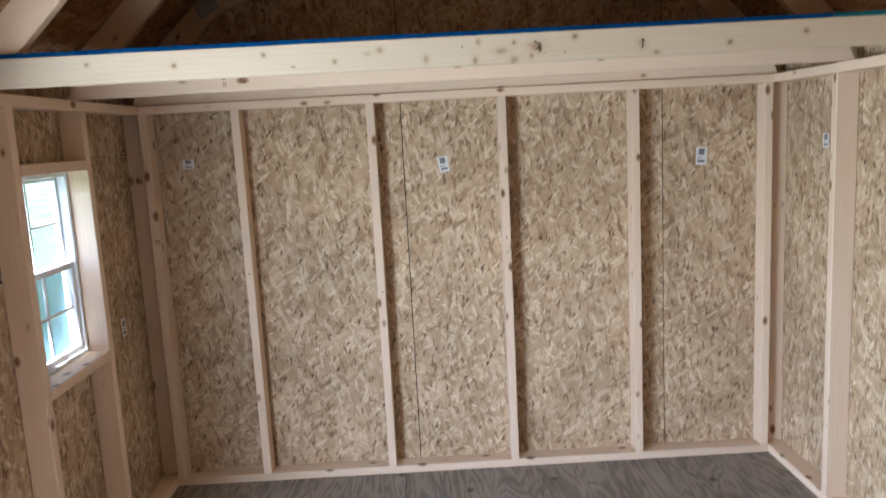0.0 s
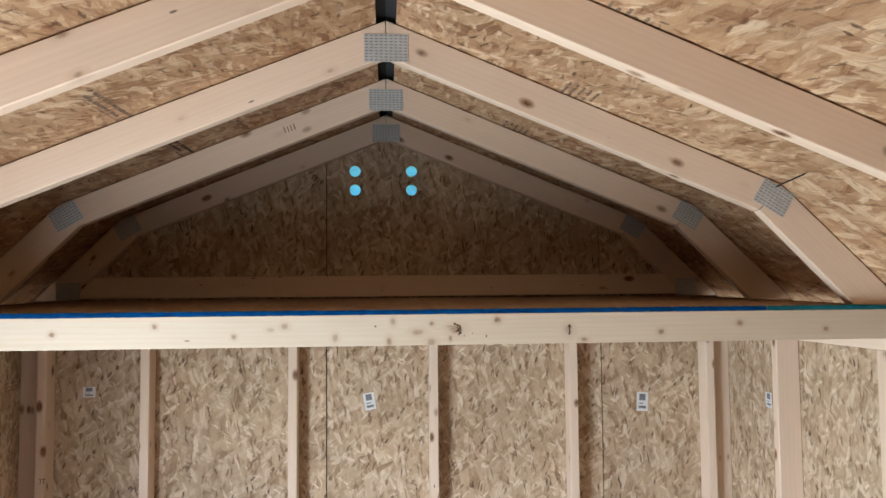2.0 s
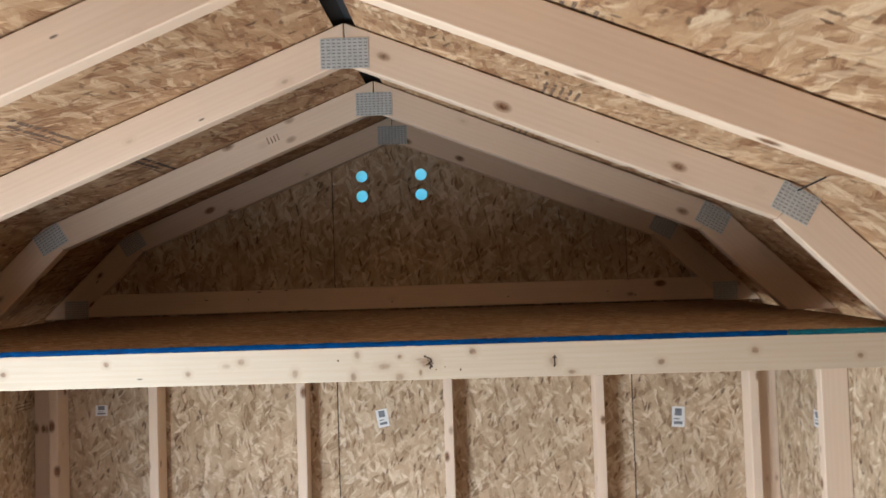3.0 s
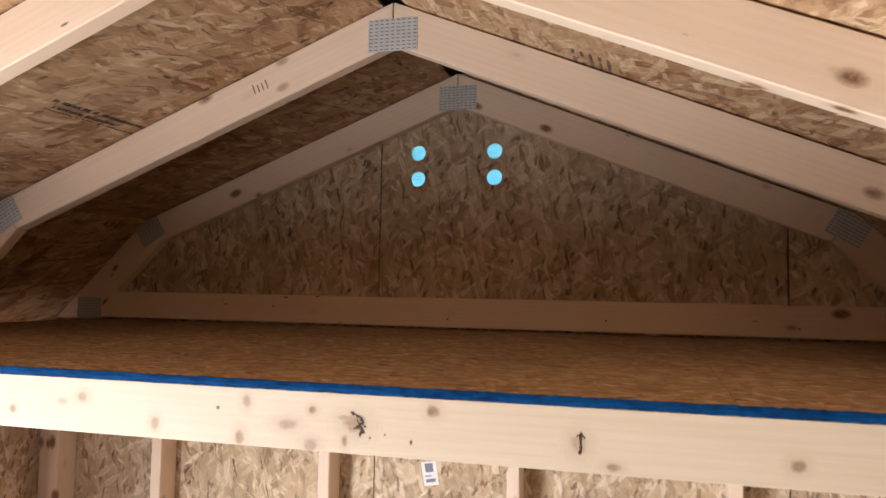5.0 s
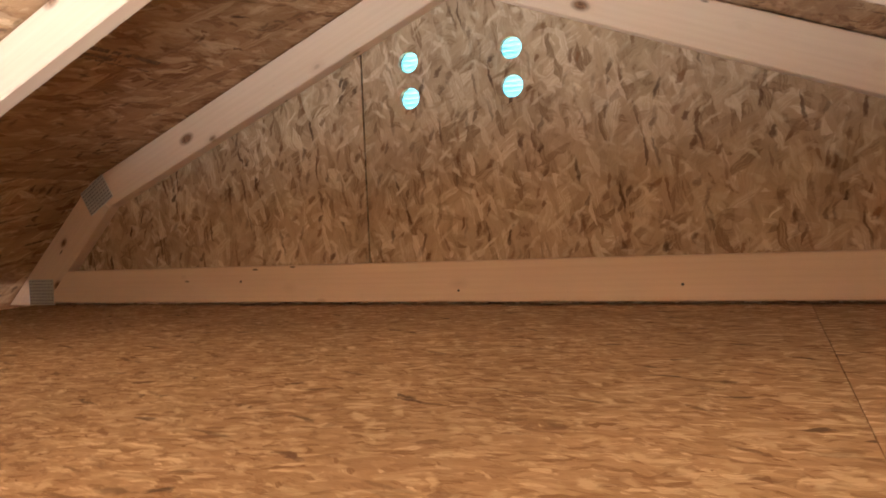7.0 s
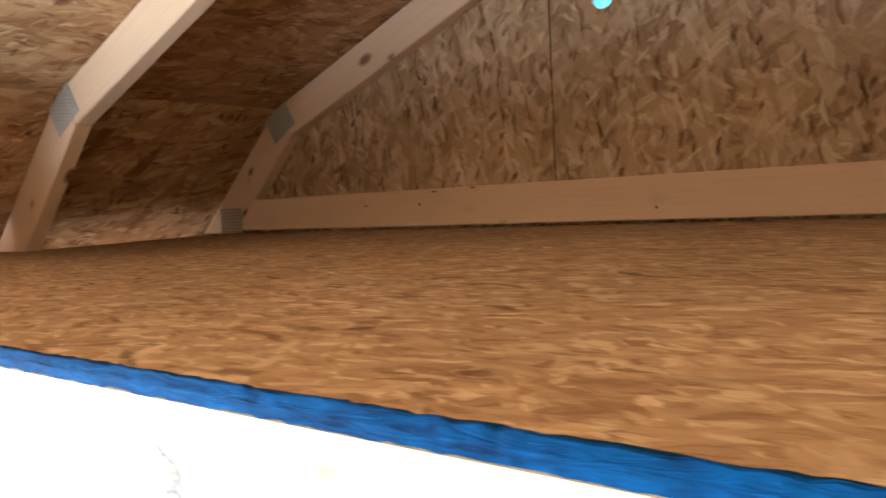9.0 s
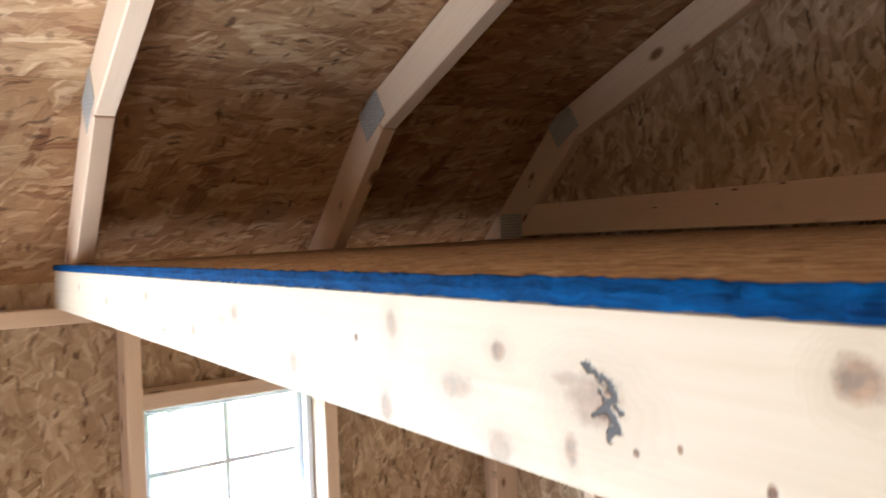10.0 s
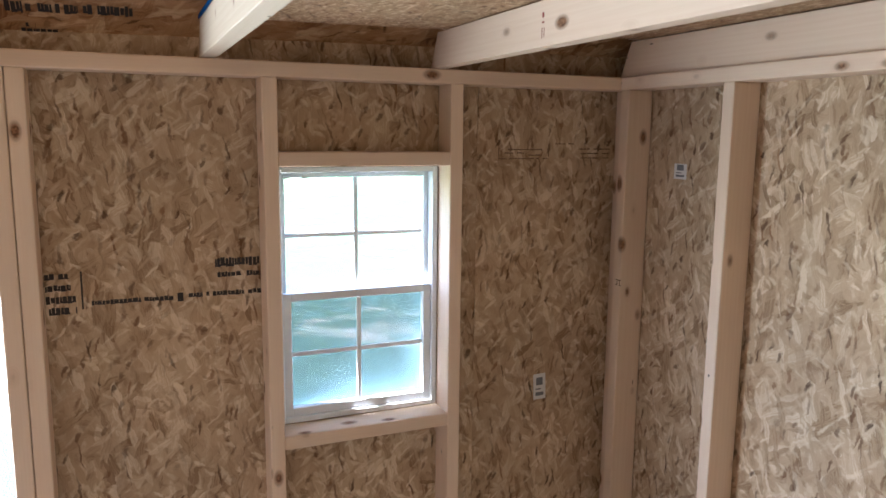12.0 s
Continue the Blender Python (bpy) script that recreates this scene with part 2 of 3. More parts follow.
# along, across, radius along, radius across, darkness
BEAM_KNOTS = [(1.660, 0.038, 0.008, 0.007, 0.55), (1.640, 0.050, 0.014, 0.005, 0.22), (1.640, 0.018, 0.006, 0.010, 0.4), (1.678, 0.024, 0.0025, 0.0025, 0.8), (1.700, 0.030, 0.002, 0.003, 0.7), (1.738, 0.022, 0.003, 0.005, 0.7), (1.656, 0.042, 0.022, 0.017, 0.35), (1.769, 0.066, 0.012, 0.011, 0.45), (1.965, 0.036, 0.014, 0.016, 0.2),
              (2.008, 0.010, 0.012, 0.007, 0.35), (2.224, 0.028, 0.012, 0.010, 0.4), (1.551, 0.035, 0.020, 0.010, 0.25), (1.475, 0.012, 0.010, 0.014, 0.35),
              (1.485, 0.064, 0.009, 0.013, 0.25), (1.438, 0.052, 0.004, 0.004, 0.8), (1.331, 0.022, 0.010, 0.013, 0.25), (1.198, 0.055, 0.013, 0.010, 0.25), (1.065, 0.029, 0.009, 0.009, 0.35),
              (1.590, 0.058, 0.008, 0.007, 0.4), (1.588, 0.008, 0.014, 0.012, 0.25), (0.86, 0.058, 0.009, 0.009, 0.4), (0.60, 0.040, 0.010, 0.009, 0.5), (0.35, 0.055, 0.008, 0.008, 0.4),
              (2.45, 0.05, 0.012, 0.010, 0.4), (2.70, 0.03, 0.010, 0.009, 0.4)]
# start along, across, end along, across, half width
BEAM_CRACKS = [(1.650, 0.058, 1.657, 0.0535, 0.0014), (1.657, 0.0535, 1.664, 0.0510, 0.0011), (1.664, 0.0510, 1.667, 0.0455, 0.0019), (1.667, 0.0455, 1.663, 0.0400, 0.0019),
               (1.663, 0.0400, 1.655, 0.0350, 0.0012), (1.663, 0.0400, 1.6675, 0.0325, 0.0018), (1.6675, 0.0325, 1.6635, 0.0270, 0.0012), (1.6655, 0.0450, 1.6700, 0.0400, 0.0012), (1.6590, 0.0480, 1.6620, 0.0420, 0.0010),
               (1.967, 0.050, 1.9665, 0.0240, 0.0010), (1.967, 0.050, 1.9620, 0.0440, 0.0007), (1.9665, 0.048, 1.9720, 0.0440, 0.0006)]
M_BEAM = lumber("spruce_beam", (0.63, 0.54, 0.42), (0.53, 0.41, 0.29), BEAM_KNOTS, 0.97, cracks=BEAM_CRACKS)
M_PLY = plywood("plywood_floor")
M_FELT = plain("black_felt", (0.012, 0.014, 0.016), 0.8, vary=0.3)
M_ZINC = plain("galvanised_steel", (0.50, 0.50, 0.48), 0.5, 0.3, vary=0.18, scale=90)
M_SLOT = plain("punched_slot", (0.22, 0.21, 0.20), 0.6, 0.2)
M_VINYL = plain("white_vinyl", (0.74, 0.78, 0.82), 0.35, vary=0.05)
# white louvre slats; the sky's cyan glow between them is put into the colour
M_LOUVRE = plain("sky_tinted_louvre", (0.45, 0.80, 0.86), 0.45, vary=0.06)
M_PAINT = plain("white_siding_paint", (0.72, 0.73, 0.72), 0.55, vary=0.08)
M_PAPER = plain("sticker_paper", (0.66, 0.66, 0.66), 0.55, vary=0.06)
M_PRINT = plain("sticker_print", (0.16, 0.17, 0.19), 0.6, vary=0.3, scale=300)
M_INK = plain("stamp_ink", (0.035, 0.03, 0.03), 0.8, vary=0.5, scale=220)
M_FADED = plain("faded_ink", (0.16, 0.10, 0.065), 0.8, vary=0.5, scale=220)
M_REDINK = plain("red_ink", (0.25, 0.06, 0.05), 0.8, vary=0.4, scale=220)
M_NAIL = plain("nail_steel", (0.10, 0.09, 0.085), 0.5, 0.6)


def tape_material(name, low, high):
    """Crinkled masking tape: streaks along its length, ragged darker blots."""
    n = Nodes(name)
    co, rnd, raw = n.local()
    streak = n.noise(n.mapped(raw, (38, 210, 210)), 1.0, 5, 0.7, 0.8)
    blot = n.noise(raw, 26, 4, 0.7)
    tone = n.math("ADD", n.math("MULTIPLY", streak, 0.65), n.math("MULTIPLY", blot, 0.35))
    return n.done(n.ramp(tone, [(0.36, low), (0.66, high)]), 0.9, streak, 0.8, 0.002, spec=0.06)


M_TAPE = tape_material("blue_tape", (0.0008, 0.014, 0.055), (0.002, 0.062, 0.20))
M_TEAL = tape_material("teal_tape", (0.006, 0.045, 0.06), (0.02, 0.16, 0.19))


def ground_material():
    n = Nodes("dry_lawn")
    co, rnd, raw = n.local()
    a, b, c = n.noise(raw, 0.35, 5, 0.6), n.noise(raw, 2.0, 5, 0.65), n.noise(raw, 60, 3)
    grass = n.ramp(c, [(0.3, (0.03, 0.075, 0.03)), (0.7, (0.075, 0.14, 0.06))])
    soil = n.ramp(c, [(0.3, (0.26, 0.24, 0.19)), (0.7, (0.42, 0.39, 0.32))])
    color = n.mix(n.span(n.math("ADD", n.math("MULTIPLY", a, 0.6), n.math("MULTIPLY", b, 0.6)), 0.64, 0.80, 0.0, 1.0), grass, soil)
    return n.done(color, 0.9, n.math("ADD", b, c), 0.6, 0.03)


def glass_material():
    n = Nodes("window_glass")
    n.bsdf.inputs["Base Color"].default_value = (0.5, 0.6, 0.65, 1)
    n.bsdf.inputs["Roughness"].default_value = 0.03
    n.bsdf.inputs["Alpha"].default_value = 0.07
    return n.mat


def screen_material():
    n = Nodes("insect_screen")
    co, rnd, raw = n.local()
    n.plug(n.bsdf.inputs["Base Color"], n.ramp(n.noise(co, 30, 2), [(0.3, (0.13, 0.24, 0.33)), (0.7, (0.19, 0.32, 0.42))]))
    n.bsdf.inputs["Roughness"].default_value = 0.7
    n.bsdf.inputs["Alpha"].default_value = 0.62
    return n.mat


M_GROUND, M_GLASS, M_SCREEN = ground_material(), glass_material(), screen_material()


# ---- mesh helpers ----
def obj(name, bm, mat, parent=None, label="", place=None):
    me = bpy.data.meshes.new(name)
    bmesh.ops.recalc_face_normals(bm, faces=bm.faces[:])
    bm.to_mesh(me)
    bm.free()
    me.materials.append(mat)
    ob = new(name, me)
    if parent is not None:
        ob.parent = parent
        ob.matrix_parent_inverse = parent.matrix_basis.inverted()
    if place is not None:
        ob.matrix_basis = place
    if label:
        ob["label"] = label
    return ob


def thing(name, at, label, category, group="", kind=""):
    ob = new(name)
    ob.empty_display_size = 0.05
    ob.matrix_basis = Matrix.Translation(at)
    return tagged(ob, label, category, group, kind)


def plank(name, pts, depth, mat, parent=None, bevel=0.0025, label=""):
    """A board with the given outline, thick along depth; its grain runs from the first point to the second."""
    pts, depth = [Vector(p) for p in pts], Vector(depth)
    x = (pts[1] - pts[0]).normalized()
    z = depth.normalized()
    y = z.cross(x)
    m = Matrix((x, y, z)).transposed().to_4x4()
    m.translation = pts[0]
    inv = m.inverted()
    bm = bmesh.new()
    a = [bm.verts.new(inv @ p) for p in pts]
    b = [bm.verts.new(inv @ (p + depth)) for p in pts]
    bm.faces.new(a)
    bm.faces.new(b[::-1])
    k = len(pts)
    for i in range(k):
        bm.faces.new((a[i], b[i], b[(i + 1) % k], a[(i + 1) % k]))
    if bevel:
        bmesh.ops.bevel(bm, geom=bm.edges[:], offset=bevel, segments=1, affect="EDGES")
    return obj(name, bm, mat, parent, label, m)


def bar(name, x0, x1, y0, y1, z0, z1, mat, parent=None, bevel=0.0025, label=""):
    """A straight board along its longest side."""
    dx, dy, dz = x1 - x0, y1 - y0, z1 - z0
    if dz >= dx and dz >= dy:
        if dx >= dy:
            return plank(name, [(x0, y0, z0), (x0, y0, z1), (x1, y0, z1), (x1, y0, z0)], (0, dy, 0), mat, parent, bevel, label)
        return plank(name, [(x0, y0, z0), (x0, y0, z1), (x0, y1, z1), (x0, y1, z0)], (dx, 0, 0), mat, parent, bevel, label)
    if dx >= dy:
        if dz >= dy:
            return plank(name, [(x0, y0, z0), (x1, y0, z0), (x1, y0, z1), (x0, y0, z1)], (0, dy, 0), mat, parent, bevel, label)
        return plank(name, [(x0, y0, z0), (x1, y0, z0), (x1, y1, z0), (x0, y1, z0)], (0, 0, dz), mat, parent, bevel, label)
    if dz >= dx:
        return plank(name, [(x0, y0, z0), (x0, y1, z0), (x0, y1, z1), (x0, y0, z1)], (dx, 0, 0), mat, parent, bevel, label)
    return plank(name, [(x0, y0, z0), (x0, y1, z0), (x1, y1, z0), (x1, y0, z0)], (0, 0, dz), mat, parent, bevel, label)


def sheet(name, outline, holes, thick, place, mat, parent=None, label="", kind=""):
    """A flat sheet with holes, in the local xy plane of place, thick along local z."""
    cu = bpy.data.curves.new(name, "CURVE")
    cu.dimensions, cu.fill_mode, cu.extrude = "2D", "BOTH", thick / 2
    for loop in [outline, *holes]:
        sp = cu.splines.new("POLY")
        sp.points.add(len(loop) - 1)
        for p, (u, v) in zip(sp.points, loop):
            p.co = (u, v, 0, 1)
        sp.use_cyclic_u = True
    tmp = bpy.data.objects.new(name, cu)
    scene.collection.objects.link(tmp)
    dep = bpy.context.evaluated_depsgraph_get()
    me = bpy.data.meshes.new_from_object(tmp.evaluated_get(dep))
    bpy.data.objects.remove(tmp)
    bpy.data.curves.remove(cu)
    me.name = name
    me.materials.clear()
    me.materials.append(mat)
    ob = new(name, me)
    if parent is not None:
        ob.parent = parent
        ob.matrix_parent_inverse = parent.matrix_basis.inverted()
    ob.matrix_basis = place @ Matrix.Translation((0, 0, thick / 2))
    if label:
        ob["label"] = label
    if kind:
        ob["kind"] = kind
    return ob


def axes(origin, x, y):
    x, y = Vector(x).normalized(), Vector(y).normalized()
    m = Matrix((x, y, x.cross(y))).transposed().to_4x4()
    m.translation = origin
    return m


def rect(a, b, c, d):
    return [(a, c), (b, c), (b, d), (a, d)]


def disc(x, y, r, k=28):
    return [(x + r * math.cos(2 * math.pi * i / k), y + r * math.sin(2 * math.pi * i / k)) for i in range(k)]


# ---- plan ----
HW, OSB_X = 1.445, 1.534          # stud faces and sheathing of the side walls
SOUTH = -4.90                     # front wall
STUD_TOP, PLATE_TOP = 1.781, 1.819
FLOOR_LOFT = 1.915                # loft floor at its front edge; it rises to the back
T, W = 0.038, 0.089
KNEE_IN, KNEE_OUT = (1.06, 2.211), (1.13, 2.287)


FALL = 0.018                      # the roof drops this much per metre towards the front


def roof_z(x):
    x = abs(x)
    return 2.745 - 0.405 * x if x <= KNEE_OUT[0] else KNEE_OUT[1] - 0.965 * (x - KNEE_OUT[0])


# ---- ground and floor ----
bm = bmesh.new()
bmesh.ops.create_grid(bm, x_segments=40, y_segments=40, size=600)
for v in bm.verts:
    v.co.z = -0.30
tagged(obj("ground", bm, M_GROUND), "dry lawn with pale bare patches", "lawn", kind="structure")
floor = thing("floor", (0, SOUTH / 2, 0), "grey weathered plywood shed floor", "floor", kind="structure")
for x0, x1 in ((-1.545, -0.335), (-0.332, 0.888), (0.891, 1.545)):
    for y0, y1 in ((-2.44, 0.011), (SOUTH, -2.443)):
        sheet("floor_sheet", rect(x0, x1, y0, y1), [], 0.018, Matrix.Translation((0, 0, -0.018)), M_PLY, floor)
for y in (-4.8, -3.7, -2.44, -1.2, -0.05):
    bar("floor_joist", -1.54, 1.54, y - 0.02, y + 0.02, -0.30, -0.019, M_STUD, floor)

# ---- back wall ----
north = thing("wall_north", (0, 0, 0), "framed gable wall of spruce studs and strand board", "wall", kind="structure")
VENTS = [(-0.139, 2.500), (0.112, 2.500), (-0.139, 2.416), (0.112, 2.416)]
VENT_R = 0.025
back = axes((0, 0, 0), (1, 0, 0), (0, 0, 1))
for x0, x1 in ((-1.545, -1.483), (-1.480, -0.2665), (-0.2620, 0.9575), (0.9620, 1.545)):
    cuts = sorted({x0, x1, *[c for c in (-KNEE_OUT[0], 0, KNEE_OUT[0]) if x0 < c < x1]}, reverse=True)
    outline = [(x0, 0.0), (x1, 0.0)] + [(c, roof_z(c)) for c in cuts]
    holes = [disc(x, z, VENT_R) for x, z in VENTS if x0 < x < x1]
    sheet("sheathing_panel", outline, holes, 0.011, axes((0, 0.011, 0), (1, 0, 0), (0, 0, 1)), M_OSB, north)
cuts = (1.57, KNEE_OUT[0], 0, -KNEE_OUT[0], -1.57)
sheet("siding", [(-1.57, -0.28), (1.57, -0.28)] + [(c, roof_z(c)) for c in cuts], [disc(x, z, VENT_R + 0.004) for x, z in VENTS], 0.008, axes((0, 0.021, 0), (1, 0, 0), (0, 0, 1)), M_FELT, north, "dark outer siding")
for cx in (-1.01, -0.40, 0.20, 0.81):
    bar("stud", cx - T / 2, cx + T / 2, -W, -0.001, T, STUD_TOP, M_STUD, north)
for cx in (-1.4254, 1.4254):
    bar("corner_stud", cx - 0.019, cx + 0.019, -W, -0.001, T, STUD_TOP, M_STUD, north)
bar("bottom_plate", -HW + 0.0006, HW - 0.0006, -W, -0.001, 0.0, T, M_STUD, north)
bar("top_plate", -HW + 0.0006, HW - 0.0006, -W - 0.002, -0.001, STUD_TOP, PLATE_TOP, M_STUD, north)

vent = thing("gable_vent", (0, 0.03, 2.38), "white louvred gable vent behind four round holes", "vent")
for x0, x1, z0, z1 in ((-0.20, -0.18, 2.35, 2.56), (0.155, 0.175, 2.35, 2.56), (-0.18, 0.155, 2.35, 2.37), (-0.18, 0.155, 2.54, 2.56)):
    bar("frame", x0, x1, 0.0215, 0.05, z0, z1, M_VINYL, vent, 0.001)
for i in range(15):
    z = 2.374 + i * 0.0112
    plank("slat", [(-0.18, 0.026, z + 0.0108), (0.155, 0.026, z + 0.0108), (0.155, 0.036, z), (-0.18, 0.036, z)], (0, 0.0006, 0.0008), M_LOUVRE, vent, 0)

# ---- side walls ----
WIN = (-1.114, -0.645, 0.848, 1.560)   # window opening: y, y, z, z
DOOR = (-3.25, -1.742, 0.0, 1.70)      # door opening
west = thing("wall_west", (-OSB_X, SOUTH / 2, 0), "framed side wall of spruce studs and strand board with window and doorway", "wall", kind="structure")
side_l = axes((-OSB_X - 0.011, 0, 0), (0, 1, 0), (0, 0, 1))
for y0, y1 in ((SOUTH, DOOR[0]), (DOOR[1], -0.5215), (-0.5205, 0.0)):
    holes = [rect(*WIN)] if y0 < WIN[0] < y1 else []
    sheet("sheathing_panel", rect(y0, y1, 0.0, 1.885), holes, 0.011, side_l, M_OSB, west)
sheet("sheathing_panel", rect(DOOR[0], DOOR[1], DOOR[3], 1.885), [], 0.011, side_l, M_OSB, west)
sheet("siding", [(SOUTH, -0.28), (0.02, -0.28), (0.02, 1.86), (SOUTH, 1.86)], [rect(*WIN), rect(DOOR[0], DOOR[1], 0.0, DOOR[3])], 0.008, axes((-OSB_X - 0.021, 0, 0), (0, 1, 0), (0, 0, 1)), M_FELT, west, "dark outer siding")
X0, X1 = -OSB_X + 0.001, -HW
for y0 in (-0.0395, WIN[1], WIN[0] - T, -1.700, -4.2, -4.86, DOOR[0] - T):
    bar("stud", X0, X1, y0, y0 + T, T, STUD_TOP, M_STUD, west)
for y0 in (DOOR[1], DOOR[0] - 2 * T - 0.002):
    bar("door_stud", X0, X1, y0, y0 + T + 0.002, T, STUD_TOP, M_STUD, west)
bar("window_header", X0, X1, WIN[0], WIN[1], WIN[3], WIN[3] + T, M_STUD, west)
bar("window_sill_board", X0, X1, WIN[0], WIN[1], WIN[2] - T, WIN[2], M_STUD, west)
bar("door_header", X0, X1, DOOR[0], DOOR[1], DOOR[3], STUD_TOP, M_STUD, west)
bar("bottom_plate", X0, X1, DOOR[1], -0.001, 0, T, M_STUD, west)
bar("bottom_plate", X0, X1, SOUTH, DOOR[0], 0, T, M_STUD, west)
bar("top_plate", X0, X1 + 0.002, -2.44, -0.001, STUD_TOP, PLATE_TOP, M_STUD, west)
bar("top_plate", X0, X1 + 0.002, SOUTH, -2.443, STUD_TOP, PLATE_TOP, M_STUD, west)

east = thing("wall_east", (OSB_X, SOUTH / 2, 0), "framed side wall of spruce studs and strand board", "wall", kind="structure")
side_r = axes((OSB_X, 0, 0), (0, 1, 0), (0, 0, 1))
for y0, y1 in ((SOUTH, -3.042), (-3.039, -1.822), (-1.819, -0.602), (-0.599, 0.0)):
    sheet("sheathing_panel", rect(y0, y1, 0.0, 1.885), [], 0.011, side_r, M_OSB, east)
sheet("siding", rect(SOUTH, 0.02, -0.28, 1.86), [], 0.008, axes((OSB_X + 0.013, 0, 0), (0, 1, 0), (0, 0, 1)), M_FELT, east, "dark outer siding")
for y0 in (-0.0395, -0.619, -1.229, -1.838, -2.448, -3.058, -3.667, -4.277, -4.86):
    bar("stud", HW, OSB_X - 0.001, y0, y0 + T, T, STUD_TOP, M_STUD, east)
bar("bottom_plate", HW, OSB_X - 0.001, SOUTH, -0.001, 0, T, M_STUD, east)
bar("top_plate", HW - 0.002, OSB_X - 0.001, SOUTH, -0.001, STUD_TOP, PLATE_TOP, M_STUD, east)

south = thing("wall_south", (0, SOUTH, 0), "plain strand board front wall", "wall", kind="structure")
cuts = (1.545, KNEE_OUT[0], 0, -KNEE_OUT[0], -1.545)
sheet("sheathing_panel", [(-1.545, -0.28), (1.545, -0.28)] + [(c, roof_z(c)) for c in cuts], [], 0.011, axes((0, SOUTH, 0), (1, 0, 0), (0, 0, 1)), M_OSB, south)

# ---- roof ----
roof = thing("roof", (0, SOUTH / 2, 2.75), "gambrel roof deck of strand board sheets", "roof", kind="structure")
for s in (-1, 1):
    for y0, y1 in ((SOUTH - 0.02, -3.68), (-3.677, -1.243 if s < 0 else -1.852), (-1.24 if s < 0 else -1.849, 0.03)):
        up = Vector((s * (KNEE_OUT[0] - 0.0), 0, KNEE_OUT[1] - 2.745))
        a = Vector((s * 0.028, 0, roof_z(0.028) + 0.002))
        length = 0.014 + (Vector((s * (KNEE_OUT[0] + 0.004), 0, roof_z(KNEE_OUT[0] + 0.004))) - a).length
        m = axes(a, (0, 1, 0), up)
        if m.to_3x3().col[2].z < 0:
            m = m @ Matrix.Translation((0, 0, -0.011))
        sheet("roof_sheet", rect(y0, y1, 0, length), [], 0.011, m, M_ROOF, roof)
        low = Vector((s * 0.44, 0, -0.965 * 0.44))
        a = Vector((s * (KNEE_OUT[0] + 0.004), 0, roof_z(KNEE_OUT[0] + 0.004) + 0.001))
        m = axes(a, (0, 1, 0), low)
        if m.to_3x3().col[2].z < 0:
            m = m @ Matrix.Translation((0, 0, -0.011))
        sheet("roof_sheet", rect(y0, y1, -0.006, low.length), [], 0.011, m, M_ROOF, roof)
for s in (-1, 1):
    a, b, c = (0, 2.761), (s * 1.145, 2.302), (s * 1.64, 1.812)
    for p, q in ((a, b), (b, c)):
        for y in (SOUTH - 0.075, 0.036):
            plank("rake_board", [(p[0], y, p[1] - 0.06), (q[0], y, q[1] - 0.06), (q[0], y, q[1] + 0.016), (p[0], y, p[1] + 0.016)], (0, 0.02, 0), M_PAINT, roof, 0)
    for p, q in ((a, b), (b, c)):
        plank("shingle_felt", [(p[0], SOUTH - 0.05, p[1]), (p[0], 0.06, p[1]), (q[0], 0.06, q[1]), (q[0], SOUTH - 0.05, q[1])], (0, 0, 0.012), M_FELT, roof, 0)
roof_tilt = Matrix.Translation((0, 0, 2.3)) @ Matrix.Rotation(math.atan(FALL), 4, "X") @ Matrix.Translation((0, 0, -2.3))
roof.matrix_basis = roof_tilt @ roof.matrix_basis


def gang_plate(name, center, along, w, h, y, parent):
    """A punched truss plate with rows of slots."""
    ax = Vector((along[0], 0, along[1])).normalized()
    az = Vector((-ax.z, 0, ax.x))
    c = Vector((center[0], y, center[1]))
    p = [c - ax * w / 2 - az * h / 2, c + ax * w / 2 - az * h / 2, c + ax * w / 2 + az * h / 2, c - ax * w / 2 + az * h / 2]
    plate = plank(name, p, (0, -0.0015, 0), M_ZINC, parent, 0, "galvanised punched steel plate")
    bm = bmesh.new()
    nx, nz = max(3, int(w / 0.0125)), max(3, int(h / 0.0085))
    for i in range(nx):
        for j in range(nz):
            u, v = (i + 0.5 - nx / 2) * w / nx, (j + 0.5 - nz / 2) * h / nz
            q = [c + ax * (u + du) + az * (v + dv) + Vector((0, -0.0019, 0)) for du, dv in ((-0.0042, -0.0014), (0.0042, -0.0014), (0.0042, 0.0014), (-0.0042, 0.0014))]
            bm.faces.new([bm.verts.new(k) for k in q])
    slots = tagged(obj("slot_pattern", bm, M_SLOT, plate), kind="stuff")
    slots.matrix_parent_inverse = (plate.parent.matrix_basis @ plate.matrix_parent_inverse @ plate.matrix_basis).inverted()


